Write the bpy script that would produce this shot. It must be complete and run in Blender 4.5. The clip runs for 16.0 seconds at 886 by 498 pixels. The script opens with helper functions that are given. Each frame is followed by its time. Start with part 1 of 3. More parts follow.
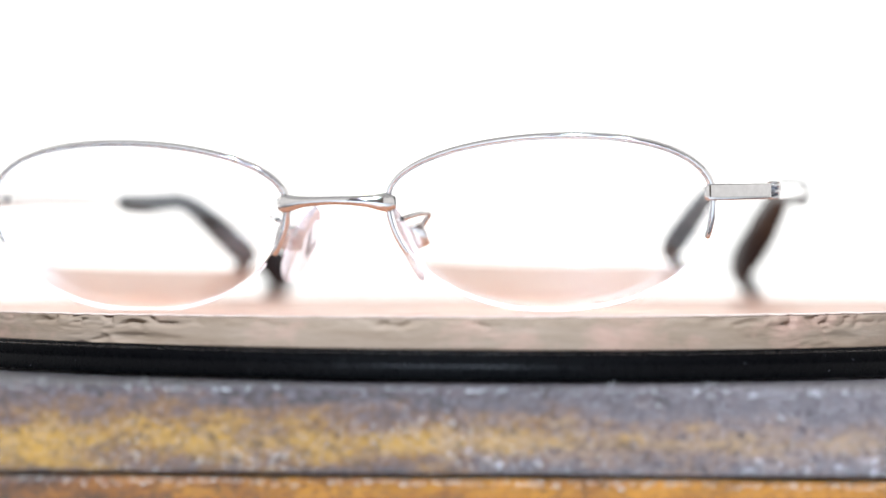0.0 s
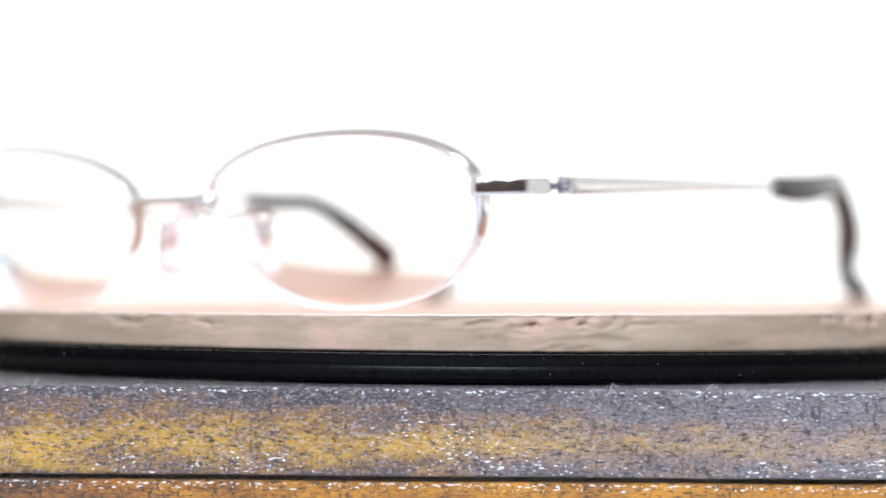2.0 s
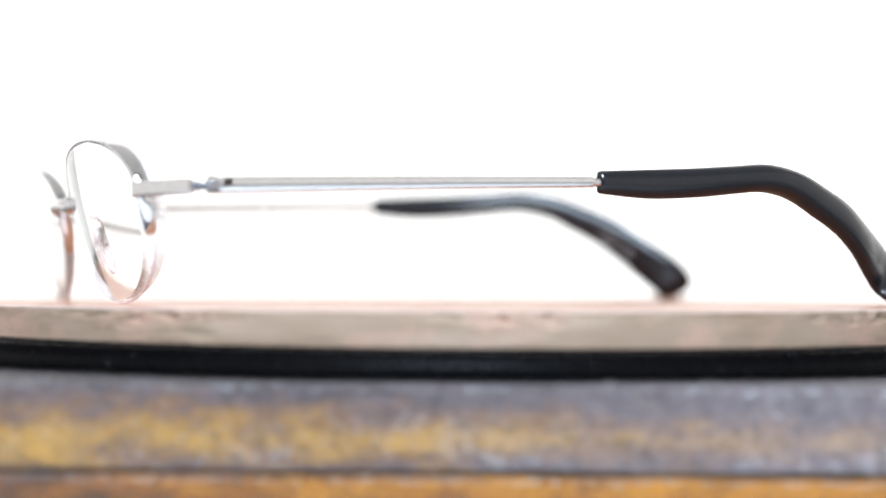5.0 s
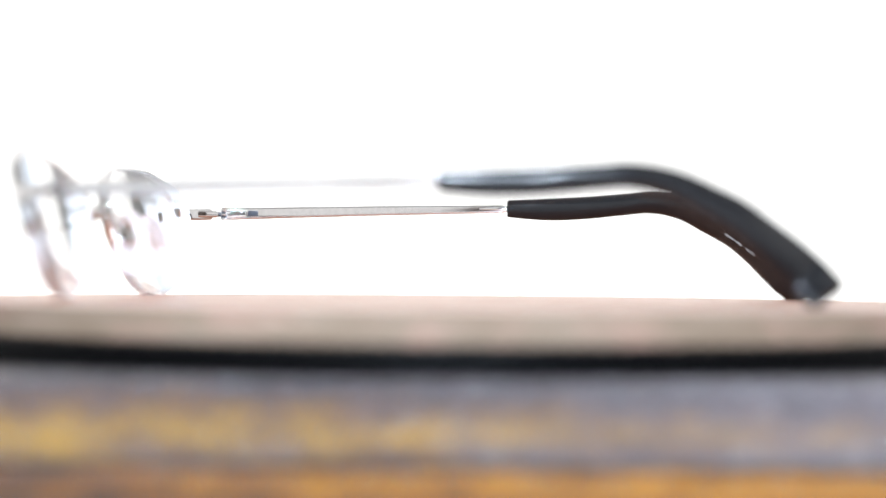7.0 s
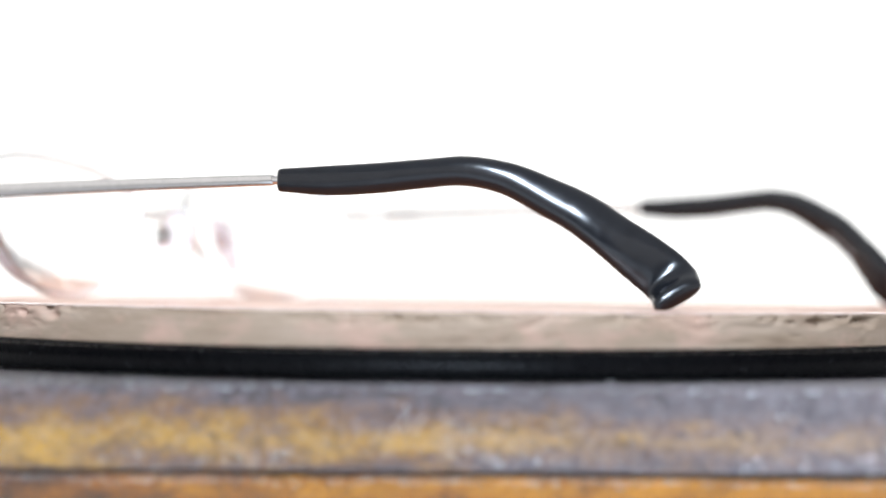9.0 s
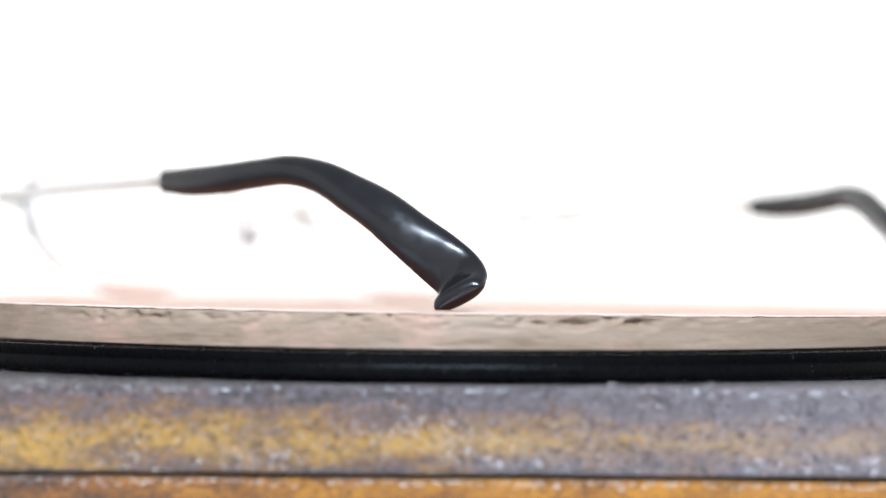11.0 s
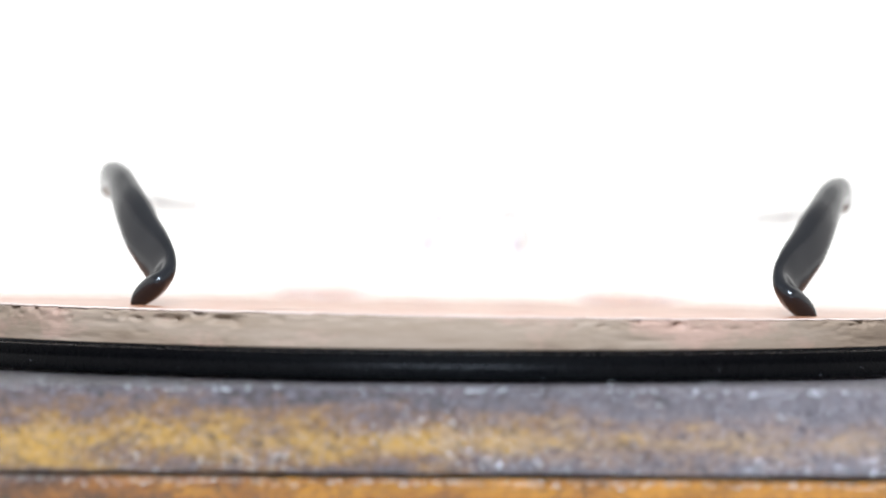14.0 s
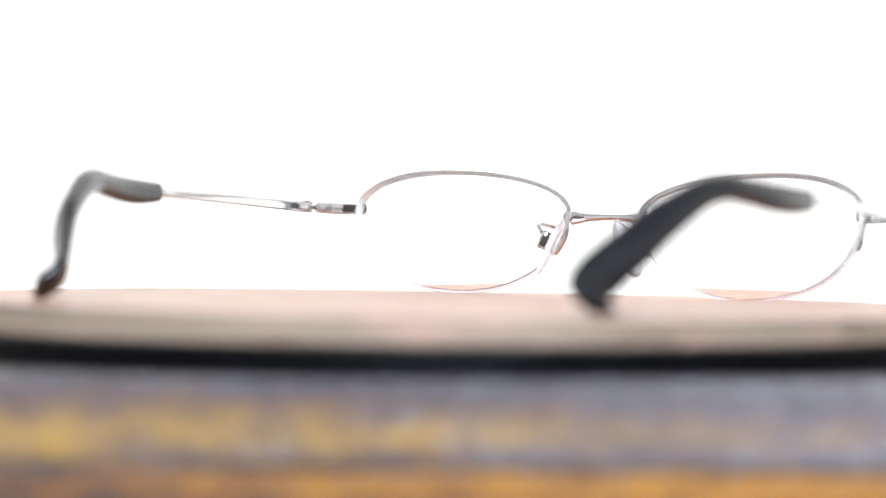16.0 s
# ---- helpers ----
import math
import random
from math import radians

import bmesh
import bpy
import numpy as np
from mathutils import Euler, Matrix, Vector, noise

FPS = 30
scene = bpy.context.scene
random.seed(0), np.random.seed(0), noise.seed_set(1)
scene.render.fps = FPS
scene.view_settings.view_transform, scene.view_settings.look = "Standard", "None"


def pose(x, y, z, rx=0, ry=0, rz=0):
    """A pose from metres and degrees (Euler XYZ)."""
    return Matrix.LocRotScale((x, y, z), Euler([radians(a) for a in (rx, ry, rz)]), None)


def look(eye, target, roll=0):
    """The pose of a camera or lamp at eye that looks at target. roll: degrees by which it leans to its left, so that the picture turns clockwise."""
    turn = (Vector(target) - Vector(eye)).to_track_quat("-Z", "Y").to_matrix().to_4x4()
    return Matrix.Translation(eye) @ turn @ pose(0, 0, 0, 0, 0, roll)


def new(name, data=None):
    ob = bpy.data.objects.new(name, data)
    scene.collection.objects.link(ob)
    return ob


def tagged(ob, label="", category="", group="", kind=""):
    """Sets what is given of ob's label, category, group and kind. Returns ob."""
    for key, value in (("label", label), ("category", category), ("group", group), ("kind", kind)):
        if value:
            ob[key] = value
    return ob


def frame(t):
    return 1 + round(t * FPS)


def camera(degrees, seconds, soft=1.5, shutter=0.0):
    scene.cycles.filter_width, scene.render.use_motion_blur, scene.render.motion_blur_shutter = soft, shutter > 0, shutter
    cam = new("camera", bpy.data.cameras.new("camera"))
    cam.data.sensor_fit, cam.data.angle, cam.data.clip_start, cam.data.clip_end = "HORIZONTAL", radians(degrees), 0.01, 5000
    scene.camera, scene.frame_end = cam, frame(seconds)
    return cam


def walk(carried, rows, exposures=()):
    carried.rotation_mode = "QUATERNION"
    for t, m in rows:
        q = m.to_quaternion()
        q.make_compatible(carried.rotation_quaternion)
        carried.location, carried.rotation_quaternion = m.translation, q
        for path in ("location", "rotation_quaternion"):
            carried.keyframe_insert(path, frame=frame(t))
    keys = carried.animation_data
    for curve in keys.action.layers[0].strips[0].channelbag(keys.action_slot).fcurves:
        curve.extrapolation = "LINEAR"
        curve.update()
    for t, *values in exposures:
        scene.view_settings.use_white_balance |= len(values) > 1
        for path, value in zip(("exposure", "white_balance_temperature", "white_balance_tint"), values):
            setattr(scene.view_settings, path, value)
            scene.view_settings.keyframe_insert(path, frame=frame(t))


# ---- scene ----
# A pair of glasses turns on a small powered turntable before a still camera.
MM = 0.001
CAM_Z = 0.0725
WOOD_TOP = 0.0532
DISC_LOW = 0.05785
DISC_TOP = 0.0629
SLOPE_X, SLOPE_Y = 0.0088, -0.0006
SPIN = -12.0          # degrees a second, clockwise from above

cam = camera(21.32, 16.0, soft=1.5)
cam.data.dof.use_dof = True
cam.data.dof.aperture_fstop = 7.8

# seconds and metres from the lens to the plane that it holds sharp
FOCUS = [(0, 0.374), (0.6, 0.370), (1.0, 0.355), (1.4, 0.343), (2.2, 0.340), (2.45, 0.358), (2.8, 0.372), (4.2, 0.388), (4.9, 0.402),
         (5.5, 0.470), (6.0, 0.545), (7.3, 0.550), (7.55, 0.520), (7.65, 0.470), (7.75, 0.430), (7.9, 0.415), (8.4, 0.408), (9.2, 0.392),
         (11.3, 0.370), (12.3, 0.372), (12.7, 0.405), (13.3, 0.412), (13.6, 0.398), (13.9, 0.380), (14.5, 0.368), (14.6, 0.410),
         (14.7, 0.480), (14.82, 0.530), (16, 0.535)]


def cam_pose(far):
    """The lens breathes as it refocuses: the view widens a little with the distance, as from further back."""
    back = 1 + 0.034 * (1 / 0.374 - 1 / far)
    return pose(-0.0025, -0.455 * back, CAM_Z, 90.0745, 0, 0) @ pose(0, 0, 0, 0, 0, 0.472)


walk(cam, [(t, cam_pose(far)) for t, far in FOCUS], exposures=[(0, 0.0), (16, 0.0)])
focus_mark = new("focus_mark")
walk(focus_mark, [(t, cam_pose(far) @ pose(0, 0, -far)) for t, far in FOCUS])
cam.data.dof.focus_object = focus_mark

# ---- light ----
world = bpy.data.worlds.new("world")
scene.world = world
world.use_nodes = True
world.node_tree.nodes["Background"].inputs["Color"].default_value = (1.0, 0.985, 0.98, 1)
world.node_tree.nodes["Background"].inputs["Strength"].default_value = 0.95


def lamp(name, eye, target, size, power, colour):
    data = bpy.data.lights.new(name, "AREA")
    data.shape, data.size, data.energy, data.color = "DISK", size, power, colour
    ob = new(name, data)
    ob.matrix_world = look(eye, target)
    return ob


lamp("desk_light", (-0.10, -0.66, 0.47), (0, 0, 0.06), 0.036, 7.4, (0.71, 0.84, 1.0))
lamp("desk_light", (0.06, -0.70, 0.47), (0, 0, 0.06), 0.036, 7.4, (0.71, 0.84, 1.0))


# ---- materials ----
def material(name):
    m = bpy.data.materials.new(name)
    m.use_nodes = True
    return m, m.node_tree, m.node_tree.nodes["Principled BSDF"]


def node(tree, kind, **values):
    n = tree.nodes.new(kind)
    for key, value in values.items():
        n.inputs[key.replace("_", " ")].default_value = value
    return n


def mapped(tree, scale):
    tc = tree.nodes.new("ShaderNodeTexCoord")
    mp = tree.nodes.new("ShaderNodeMapping")
    mp.inputs["Scale"].default_value = scale
    tree.links.new(tc.outputs["Object"], mp.inputs["Vector"])
    return mp.outputs["Vector"]


def noise_node(tree, vector, scale, detail=4.0, rough=0.55):
    n = node(tree, "ShaderNodeTexNoise", Scale=scale, Detail=detail, Roughness=rough)
    tree.links.new(vector, n.inputs["Vector"])
    return n.outputs["Fac"]


def ramp(tree, fac, stops):
    r = tree.nodes.new("ShaderNodeValToRGB")
    while len(r.color_ramp.elements) < len(stops):
        r.color_ramp.elements.new(0.5)
    for e, (at, c) in zip(r.color_ramp.elements, stops):
        e.position = at
        e.color = (*c, 1) if len(c) == 3 else c
    tree.links.new(fac, r.inputs["Fac"])
    return r.outputs["Color"]


def bump(tree, bsdf, height, distance, strength=1.0):
    b = node(tree, "ShaderNodeBump", Strength=strength, Distance=distance)
    tree.links.new(height, b.inputs["Height"])
    tree.links.new(b.outputs["Normal"], bsdf.inputs["Normal"])


def mat_metal():
    m, t, b = material("polished_silver_metal")
    b.inputs["Metallic"].default_value = 1
    b.inputs["Specular Tint"].default_value = (0.82, 0.81, 0.81, 1)
    v = mapped(t, (1, 1, 1))
    f = noise_node(t, v, 900, 3)
    t.links.new(ramp(t, f, [(0.3, (0.70, 0.69, 0.69)), (0.7, (0.77, 0.76, 0.76))]), b.inputs["Base Color"])
    t.links.new(ramp(t, noise_node(t, v, 250, 3), [(0.35, (0.04,) * 3), (0.7, (0.08,) * 3)]), b.inputs["Roughness"])
    return m


def mat_black(name, rough, tone=1.0):
    m, t, b = material(name)
    v = mapped(t, (1, 1, 1))
    f = noise_node(t, v, 300, 4)
    t.links.new(ramp(t, f, [(0.3, (0.006 * tone, 0.007 * tone, 0.010 * tone)), (0.75, (0.012 * tone, 0.013 * tone, 0.016 * tone))]), b.inputs["Base Color"])
    t.links.new(ramp(t, noise_node(t, v, 700, 3), [(0.35, (rough,) * 3), (0.75, (rough + 0.1,) * 3)]), b.inputs["Roughness"])
    b.inputs["IOR"].default_value = 1.5
    return m


def mat_lens():
    m, t, b = material("lens_glass")
    b.inputs["Base Color"].default_value = (0.955, 0.945, 0.94, 1)
    b.inputs["Transmission Weight"].default_value = 1
    b.inputs["Roughness"].default_value = 0
    b.inputs["IOR"].default_value = 1.56
    b.inputs["Specular IOR Level"].default_value = 0.25
    return m


def mat_ground_glass():
    m, t, b = material("ground_lens_edge")
    b.inputs["Base Color"].default_value = (0.95, 0.95, 0.95, 1)
    b.inputs["Transmission Weight"].default_value = 0.55
    t.links.new(ramp(t, noise_node(t, mapped(t, (1, 1, 1)), 1500, 3), [(0.3, (0.16,) * 3), (0.7, (0.30,) * 3)]), b.inputs["Roughness"])
    b.inputs["IOR"].default_value = 1.56
    return m


def mat_silicone():
    m, t, b = material("clear_silicone")
    b.inputs["Base Color"].default_value = (0.90, 0.83, 0.84, 1)
    b.inputs["Transmission Weight"].default_value = 0.8
    b.inputs["Roughness"].default_value = 0.1
    b.inputs["IOR"].default_value = 1.41
    return m


def mat_disc_top():
    m, t, b = material("salmon_lacquer")
    v = mapped(t, (1, 1, 1))
    f = noise_node(t, v, 60, 6, 0.6)
    t.links.new(ramp(t, f, [(0.25, (0.33, 0.138, 0.074)), (0.55, (0.39, 0.172, 0.096)), (0.8, (0.44, 0.212, 0.124))]), b.inputs["Base Color"])
    t.links.new(ramp(t, noise_node(t, v, 180, 5), [(0.3, (0.27,) * 3), (0.75, (0.38,) * 3)]), b.inputs["Roughness"])
    b.inputs["Specular IOR Level"].default_value = 0.38
    bump(t, b, noise_node(t, v, 260, 4), 0.0001, 0.4)
    return m


def mat_disc_edge():
    m, t, b = material("raw_sawn_edge")
    v = mapped(t, (0.45, 0.45, 4.0))
    f = noise_node(t, v, 110, 7, 0.62)
    t.links.new(ramp(t, f, [(0.22, (0.10, 0.062, 0.038)), (0.40, (0.205, 0.142, 0.096)), (0.62, (0.245, 0.178, 0.128)), (0.8, (0.31, 0.235, 0.18))]), b.inputs["Base Color"])
    # the salmon paint has run down over the edge here and there
    mix = t.nodes.new("ShaderNodeMix")
    mix.data_type = "RGBA"
    t.links.new(ramp(t, noise_node(t, mapped(t, (1, 1, 1.6)), 75, 5, 0.6), [(0.52, (0, 0, 0)), (0.68, (0.55, 0.55, 0.55))]), mix.inputs["Factor"])
    t.links.new(b.inputs["Base Color"].links[0].from_socket, mix.inputs[6])
    mix.inputs[7].default_value = (0.40, 0.235, 0.18, 1)
    t.links.new(mix.outputs[2], b.inputs["Base Color"])
    b.inputs["Roughness"].default_value = 0.75
    bump(t, b, noise_node(t, v, 520, 6), 0.0002, 0.3)
    return m


def math_node(tree, op, a, b, c=None):
    n = tree.nodes.new("ShaderNodeMath")
    n.operation = op
    for i, v in enumerate((a, b, c)):
        if v is None:
            continue
        if isinstance(v, (int, float)):
            n.inputs[i].default_value = v
        else:
            tree.links.new(v, n.inputs[i])
    return n.outputs[0]


def mat_wood(name, dark, haze, mid, gold, worn_z, worn_half, drift, overlay_tone, glint_tone=(0.36, 0.35, 0.41, 1)):
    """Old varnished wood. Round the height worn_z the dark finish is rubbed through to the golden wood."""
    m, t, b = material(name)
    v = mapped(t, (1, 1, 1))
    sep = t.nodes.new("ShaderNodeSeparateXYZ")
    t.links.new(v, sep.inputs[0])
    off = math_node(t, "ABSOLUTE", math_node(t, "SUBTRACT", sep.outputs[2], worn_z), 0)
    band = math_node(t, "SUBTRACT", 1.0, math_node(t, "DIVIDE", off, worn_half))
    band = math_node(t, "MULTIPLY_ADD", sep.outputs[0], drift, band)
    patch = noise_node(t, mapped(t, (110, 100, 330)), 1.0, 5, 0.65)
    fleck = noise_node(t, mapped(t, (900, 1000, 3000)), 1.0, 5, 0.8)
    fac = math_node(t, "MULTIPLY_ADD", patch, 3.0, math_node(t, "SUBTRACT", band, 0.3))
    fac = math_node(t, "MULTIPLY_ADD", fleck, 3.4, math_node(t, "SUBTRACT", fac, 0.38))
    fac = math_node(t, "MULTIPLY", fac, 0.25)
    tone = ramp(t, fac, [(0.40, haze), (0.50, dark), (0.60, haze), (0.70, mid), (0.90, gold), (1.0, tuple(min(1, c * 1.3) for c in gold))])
    # lamp sheen painted as patchy overlay, stronger to one end (amber on lower board)
    overlay = noise_node(t, mapped(t, (190, 150, 420)), 1.0, 6, 0.75)
    overlay = math_node(t, "ADD", overlay, math_node(t, "MULTIPLY", sep.outputs[0], 6.5))
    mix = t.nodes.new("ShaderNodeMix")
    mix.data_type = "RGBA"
    t.links.new(ramp(t, overlay, [(0.40, (0.0, 0.0, 0.0)), (0.62, (0.24, 0.24, 0.24)), (0.9, (0.44, 0.44, 0.44))]), mix.inputs["Factor"])
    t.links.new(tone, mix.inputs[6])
    mix.inputs[7].default_value = overlay_tone
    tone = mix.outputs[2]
    # open pores, and lamp glints painted into the colour as pale specks
    pore = noise_node(t, mapped(t, (700, 1100, 3600)), 1.0, 4, 0.7)
    glint_speck = noise_node(t, mapped(t, (1500, 1600, 3200)), 1.0, 4, 0.75)
    crack = noise_node(t, mapped(t, (1500, 900, 620)), 1.0, 4, 0.7)
    for mask, colour in ((ramp(t, pore, [(0.40, (1, 1, 1)), (0.46, (0, 0, 0))]), (0.012, 0.009, 0.008, 1)),
                         (ramp(t, glint_speck, [(0.53, (0, 0, 0)), (0.64, (0.6, 0.6, 0.6))]), glint_tone),
                         (ramp(t, crack, [(0.37, (0.8, 0.8, 0.8)), (0.42, (0, 0, 0))]), (0.016, 0.012, 0.014, 1))):
        mix = t.nodes.new("ShaderNodeMix")
        mix.data_type = "RGBA"
        t.links.new(mask, mix.inputs["Factor"])
        t.links.new(tone, mix.inputs[6])
        mix.inputs[7].default_value = colour
        tone = mix.outputs[2]
    t.links.new(tone, b.inputs["Base Color"])
    grain = noise_node(t, mapped(t, (1100, 1400, 3400)), 1.0, 6, 0.75)
    t.links.new(ramp(t, grain, [(0.36, (0.10,) * 3), (0.46, (0.42,) * 3), (0.7, (0.58,) * 3)]), b.inputs["Roughness"])
    bump(t, b, grain, 0.0006, 0.8)
    # the lacquer on top is pitted and catches the lamps in glints
    b.inputs["Coat Weight"].default_value = 0.8
    b.inputs["Coat Roughness"].default_value = 0.15
    pits = node(t, "ShaderNodeBump", Strength=1.0, Distance=0.004)
    t.links.new(noise_node(t, mapped(t, (1500, 2600, 3600)), 1.0, 4, 0.65), pits.inputs["Height"])
    t.links.new(pits.outputs["Normal"], b.inputs["Coat Normal"])
    return m


def mat_plain(name, colour, rough=0.6, scale=40):
    m, t, b = material(name)
    f = noise_node(t, mapped(t, (1, 1, 1)), scale, 5)
    t.links.new(ramp(t, f, [(0.3, tuple(c * 0.93 for c in colour)), (0.7, colour)]), b.inputs["Base Color"])
    b.inputs["Roughness"].default_value = rough
    return m


METAL = mat_metal()
TIP = mat_black("glossy_black_plastic", 0.17, 0.6)
TIP.node_tree.nodes["Principled BSDF"].inputs["Specular IOR Level"].default_value = 0.45
PLATTER = mat_black("black_platter_plastic", 0.24, 0.12)
PLATTER.node_tree.nodes["Principled BSDF"].inputs["Specular IOR Level"].default_value = 0.07
LENS = mat_lens()
GROUND = mat_ground_glass()
PAD = mat_silicone()
DISC_TOP_MAT = mat_disc_top()
DISC_EDGE = mat_disc_edge()
TORN = mat_plain("torn_pale_paint", (0.52, 0.40, 0.34), 0.6, 900)
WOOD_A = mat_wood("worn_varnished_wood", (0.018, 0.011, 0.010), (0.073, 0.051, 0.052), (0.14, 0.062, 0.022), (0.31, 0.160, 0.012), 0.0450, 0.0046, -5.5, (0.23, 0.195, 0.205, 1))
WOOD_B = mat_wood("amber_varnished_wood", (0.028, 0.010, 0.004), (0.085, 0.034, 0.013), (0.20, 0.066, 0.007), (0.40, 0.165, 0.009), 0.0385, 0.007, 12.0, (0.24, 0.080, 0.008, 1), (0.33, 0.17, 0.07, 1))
STEEL = mat_black("dark_steel", 0.3, 5.0)
PRINT = mat_plain("pale_print", (0.6, 0.6, 0.6))
DARK = mat_plain("dark_panel_brown", (0.10, 0.075, 0.062), 0.5, 6)
DUST_GREY = mat_plain("grey_dust", (0.16, 0.16, 0.17), 0.8, 500)
# pale tone of the lint fibres and of the modelled glints
GLINT_LINT = mat_plain("pale_glint_lint", (0.80, 0.82, 0.86), 0.4, 500)
CLOTH = mat_plain("pale_table_top", (0.50, 0.495, 0.49), 0.6)


# ---- mesh helpers ----
def part(name, bm, mat, parent=None, label="", smooth=True):
    me = bpy.data.meshes.new(name)
    bmesh.ops.recalc_face_normals(bm, faces=bm.faces)
    bm.to_mesh(me)
    bm.free()
    for p in me.polygons:
        p.use_smooth = smooth
    for one in mat if isinstance(mat, (list, tuple)) else [mat]:
        me.materials.append(one)
    ob = new(name, me)
    ob.parent = parent
    return tagged(ob, label)


def spline(keys, n):
    """Catmull-Rom through rows of numbers, n steps a span."""
    keys = [np.array(k, float) for k in keys]
    out = []
    for i in range(len(keys) - 1):
        p1, p2 = keys[i], keys[i + 1]
        p0 = keys[i - 1] if i else 2 * p1 - p2
        p3 = keys[i + 2] if i + 2 < len(keys) else 2 * p2 - p1
        for j in range(n):
            u = j / n
            out.append(0.5 * (2 * p1 + (p2 - p0) * u + (2 * p0 - 5 * p1 + 4 * p2 - p3) * u * u + (3 * p1 - p0 - 3 * p2 + p3) * u ** 3))
    return out + [keys[-1]]


def sweep(bm, rows, up=(0, 0, 1), sides=16, power=2.0, cap=3):
    """A bar along rows of x, y, z, half height, half thickness (mm), and lean (degrees), with rounded ends. power above 2 squares its section."""
    pts = [Vector(r[:3]) * MM for r in rows]
    frames, rings = [], []
    for i, r in enumerate(rows):
        way = (pts[min(i + 1, len(pts) - 1)] - pts[max(i - 1, 0)]).normalized()
        side = way.cross(Vector(up)).normalized()
        high = side.cross(way).normalized()
        if len(r) > 5:
            lean = radians(r[5])
            side, high = side * math.cos(lean) - high * math.sin(lean), high * math.cos(lean) + side * math.sin(lean)
        frames.append((pts[i], way, side, high, r[3] * MM, r[4] * MM))
    ends = []
    for k in range(cap):
        a = math.pi / 2 * (k + 0.35) / (cap + 0.35)
        ends.append((math.sin(a), math.cos(a)))
    rows2 = []
    p, way, side, high, h, t = frames[0]
    for g, c in ends:
        rows2.append((p - way * c * t * 0.8, side, high, h * (1 - (1 - g) * min(1, t / h)), t * g))
    rows2 += [(f[0], f[2], f[3], f[4], f[5]) for f in frames]
    p, way, side, high, h, t = frames[-1]
    for g, c in reversed(ends):
        rows2.append((p + way * c * t * 0.8, side, high, h * (1 - (1 - g) * min(1, t / h)), t * g))
    for p, side, high, h, t in rows2:
        ring = []
        for k in range(sides):
            a = 2 * math.pi * (k + 0.5) / sides
            ca, sa = math.cos(a), math.sin(a)
            ca = math.copysign(abs(ca) ** (2 / power), ca)
            sa = math.copysign(abs(sa) ** (2 / power), sa)
            ring.append(bm.verts.new(p + side * ca * t + high * sa * h))
        rings.append(ring)
    for a, b in zip(rings, rings[1:]):
        for k in range(sides):
            bm.faces.new((a[k], a[(k + 1) % sides], b[(k + 1) % sides], b[k]))
    bm.faces.new(rings[0])
    bm.faces.new(rings[-1][::-1])
    return frames


def bar(name, rows, mat, parent, label="", **how):
    bm = bmesh.new()
    frames = sweep(bm, rows, **how)
    return part(name, bm, mat, parent, label), frames


def lathe(bm, profile, n=256, shape=None):
    """Turn a profile of (radius, z) in metres round the z axis. shape(x, y, z, index) may move a point."""
    rings = []
    for i, (r, z) in enumerate(profile):
        ring = []
        for k in range(n if r > 1e-6 else 1):
            a = 2 * math.pi * k / n
            p = (r * math.cos(a), r * math.sin(a), z)
            ring.append(bm.verts.new(shape(*p, i) if shape else p))
        rings.append(ring)
    for i, (a, b) in enumerate(zip(rings, rings[1:])):
        for k in range(n):
            k2 = (k + 1) % n
            if len(a) == 1:
                bm.faces.new((a[0], b[k2], b[k]))
            elif len(b) == 1:
                bm.faces.new((a[k], a[k2], b[0]))
            else:
                bm.faces.new((a[k], a[k2], b[k2], b[k]))
    return rings


def box(bm, lo, hi, bevel=0.0, seg=3):
    m = Matrix.LocRotScale([(a + b) / 2 for a, b in zip(lo, hi)], None, [b - a for a, b in zip(lo, hi)])
    made = bmesh.ops.create_cube(bm, size=1, matrix=m)
    if bevel:
        edges = list({e for v in made["verts"] for e in v.link_edges})
        bmesh.ops.bevel(bm, geom=edges, offset=bevel, segments=seg, profile=0.5, affect="EDGES")


# ---- setting ----
def build_setting():
    bm = bmesh.new()
    box(bm, (-1.6, -1.2, -0.03), (1.6, 1.6, 0.0), 0.004)
    tagged(part("ground", bm, CLOTH), "plain pale grey table under the turntable", "table", kind="structure")
    # the sweep is no lamp: its white is emission over a dark grey base
    m, t, b = material("glowing_backdrop")
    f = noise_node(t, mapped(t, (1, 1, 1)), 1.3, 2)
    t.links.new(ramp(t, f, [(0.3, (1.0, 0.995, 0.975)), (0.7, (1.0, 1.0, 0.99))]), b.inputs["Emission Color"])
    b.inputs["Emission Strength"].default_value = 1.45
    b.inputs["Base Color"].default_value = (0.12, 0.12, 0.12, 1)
    # a sheet that lies on the table behind the block and sweeps up
    prof = [(0.17, 0.002), (0.9, 0.002)]
    for k in range(1, 13):
        a = math.pi / 2 * k / 12
        prof.append((1.1 + 0.45 * math.sin(a), 0.002 + 0.45 * (1 - math.cos(a))))
    prof.append((1.55, 1.9))
    bm = bmesh.new()
    back = [(y + 0.002, z - 0.0015) for y, z in reversed(prof)]
    ends = [[bm.verts.new((x, y, z)) for y, z in prof + back] for x in (-1.8, 1.8)]
    n = len(ends[0])
    for k in range(n):
        bm.faces.new((ends[0][k], ends[0][(k + 1) % n], ends[1][(k + 1) % n], ends[1][k]))
    tagged(part("backdrop", bm, m), "plain sweep behind the turntable, its overexposed white made by its own glow", "backdrop", kind="structure")


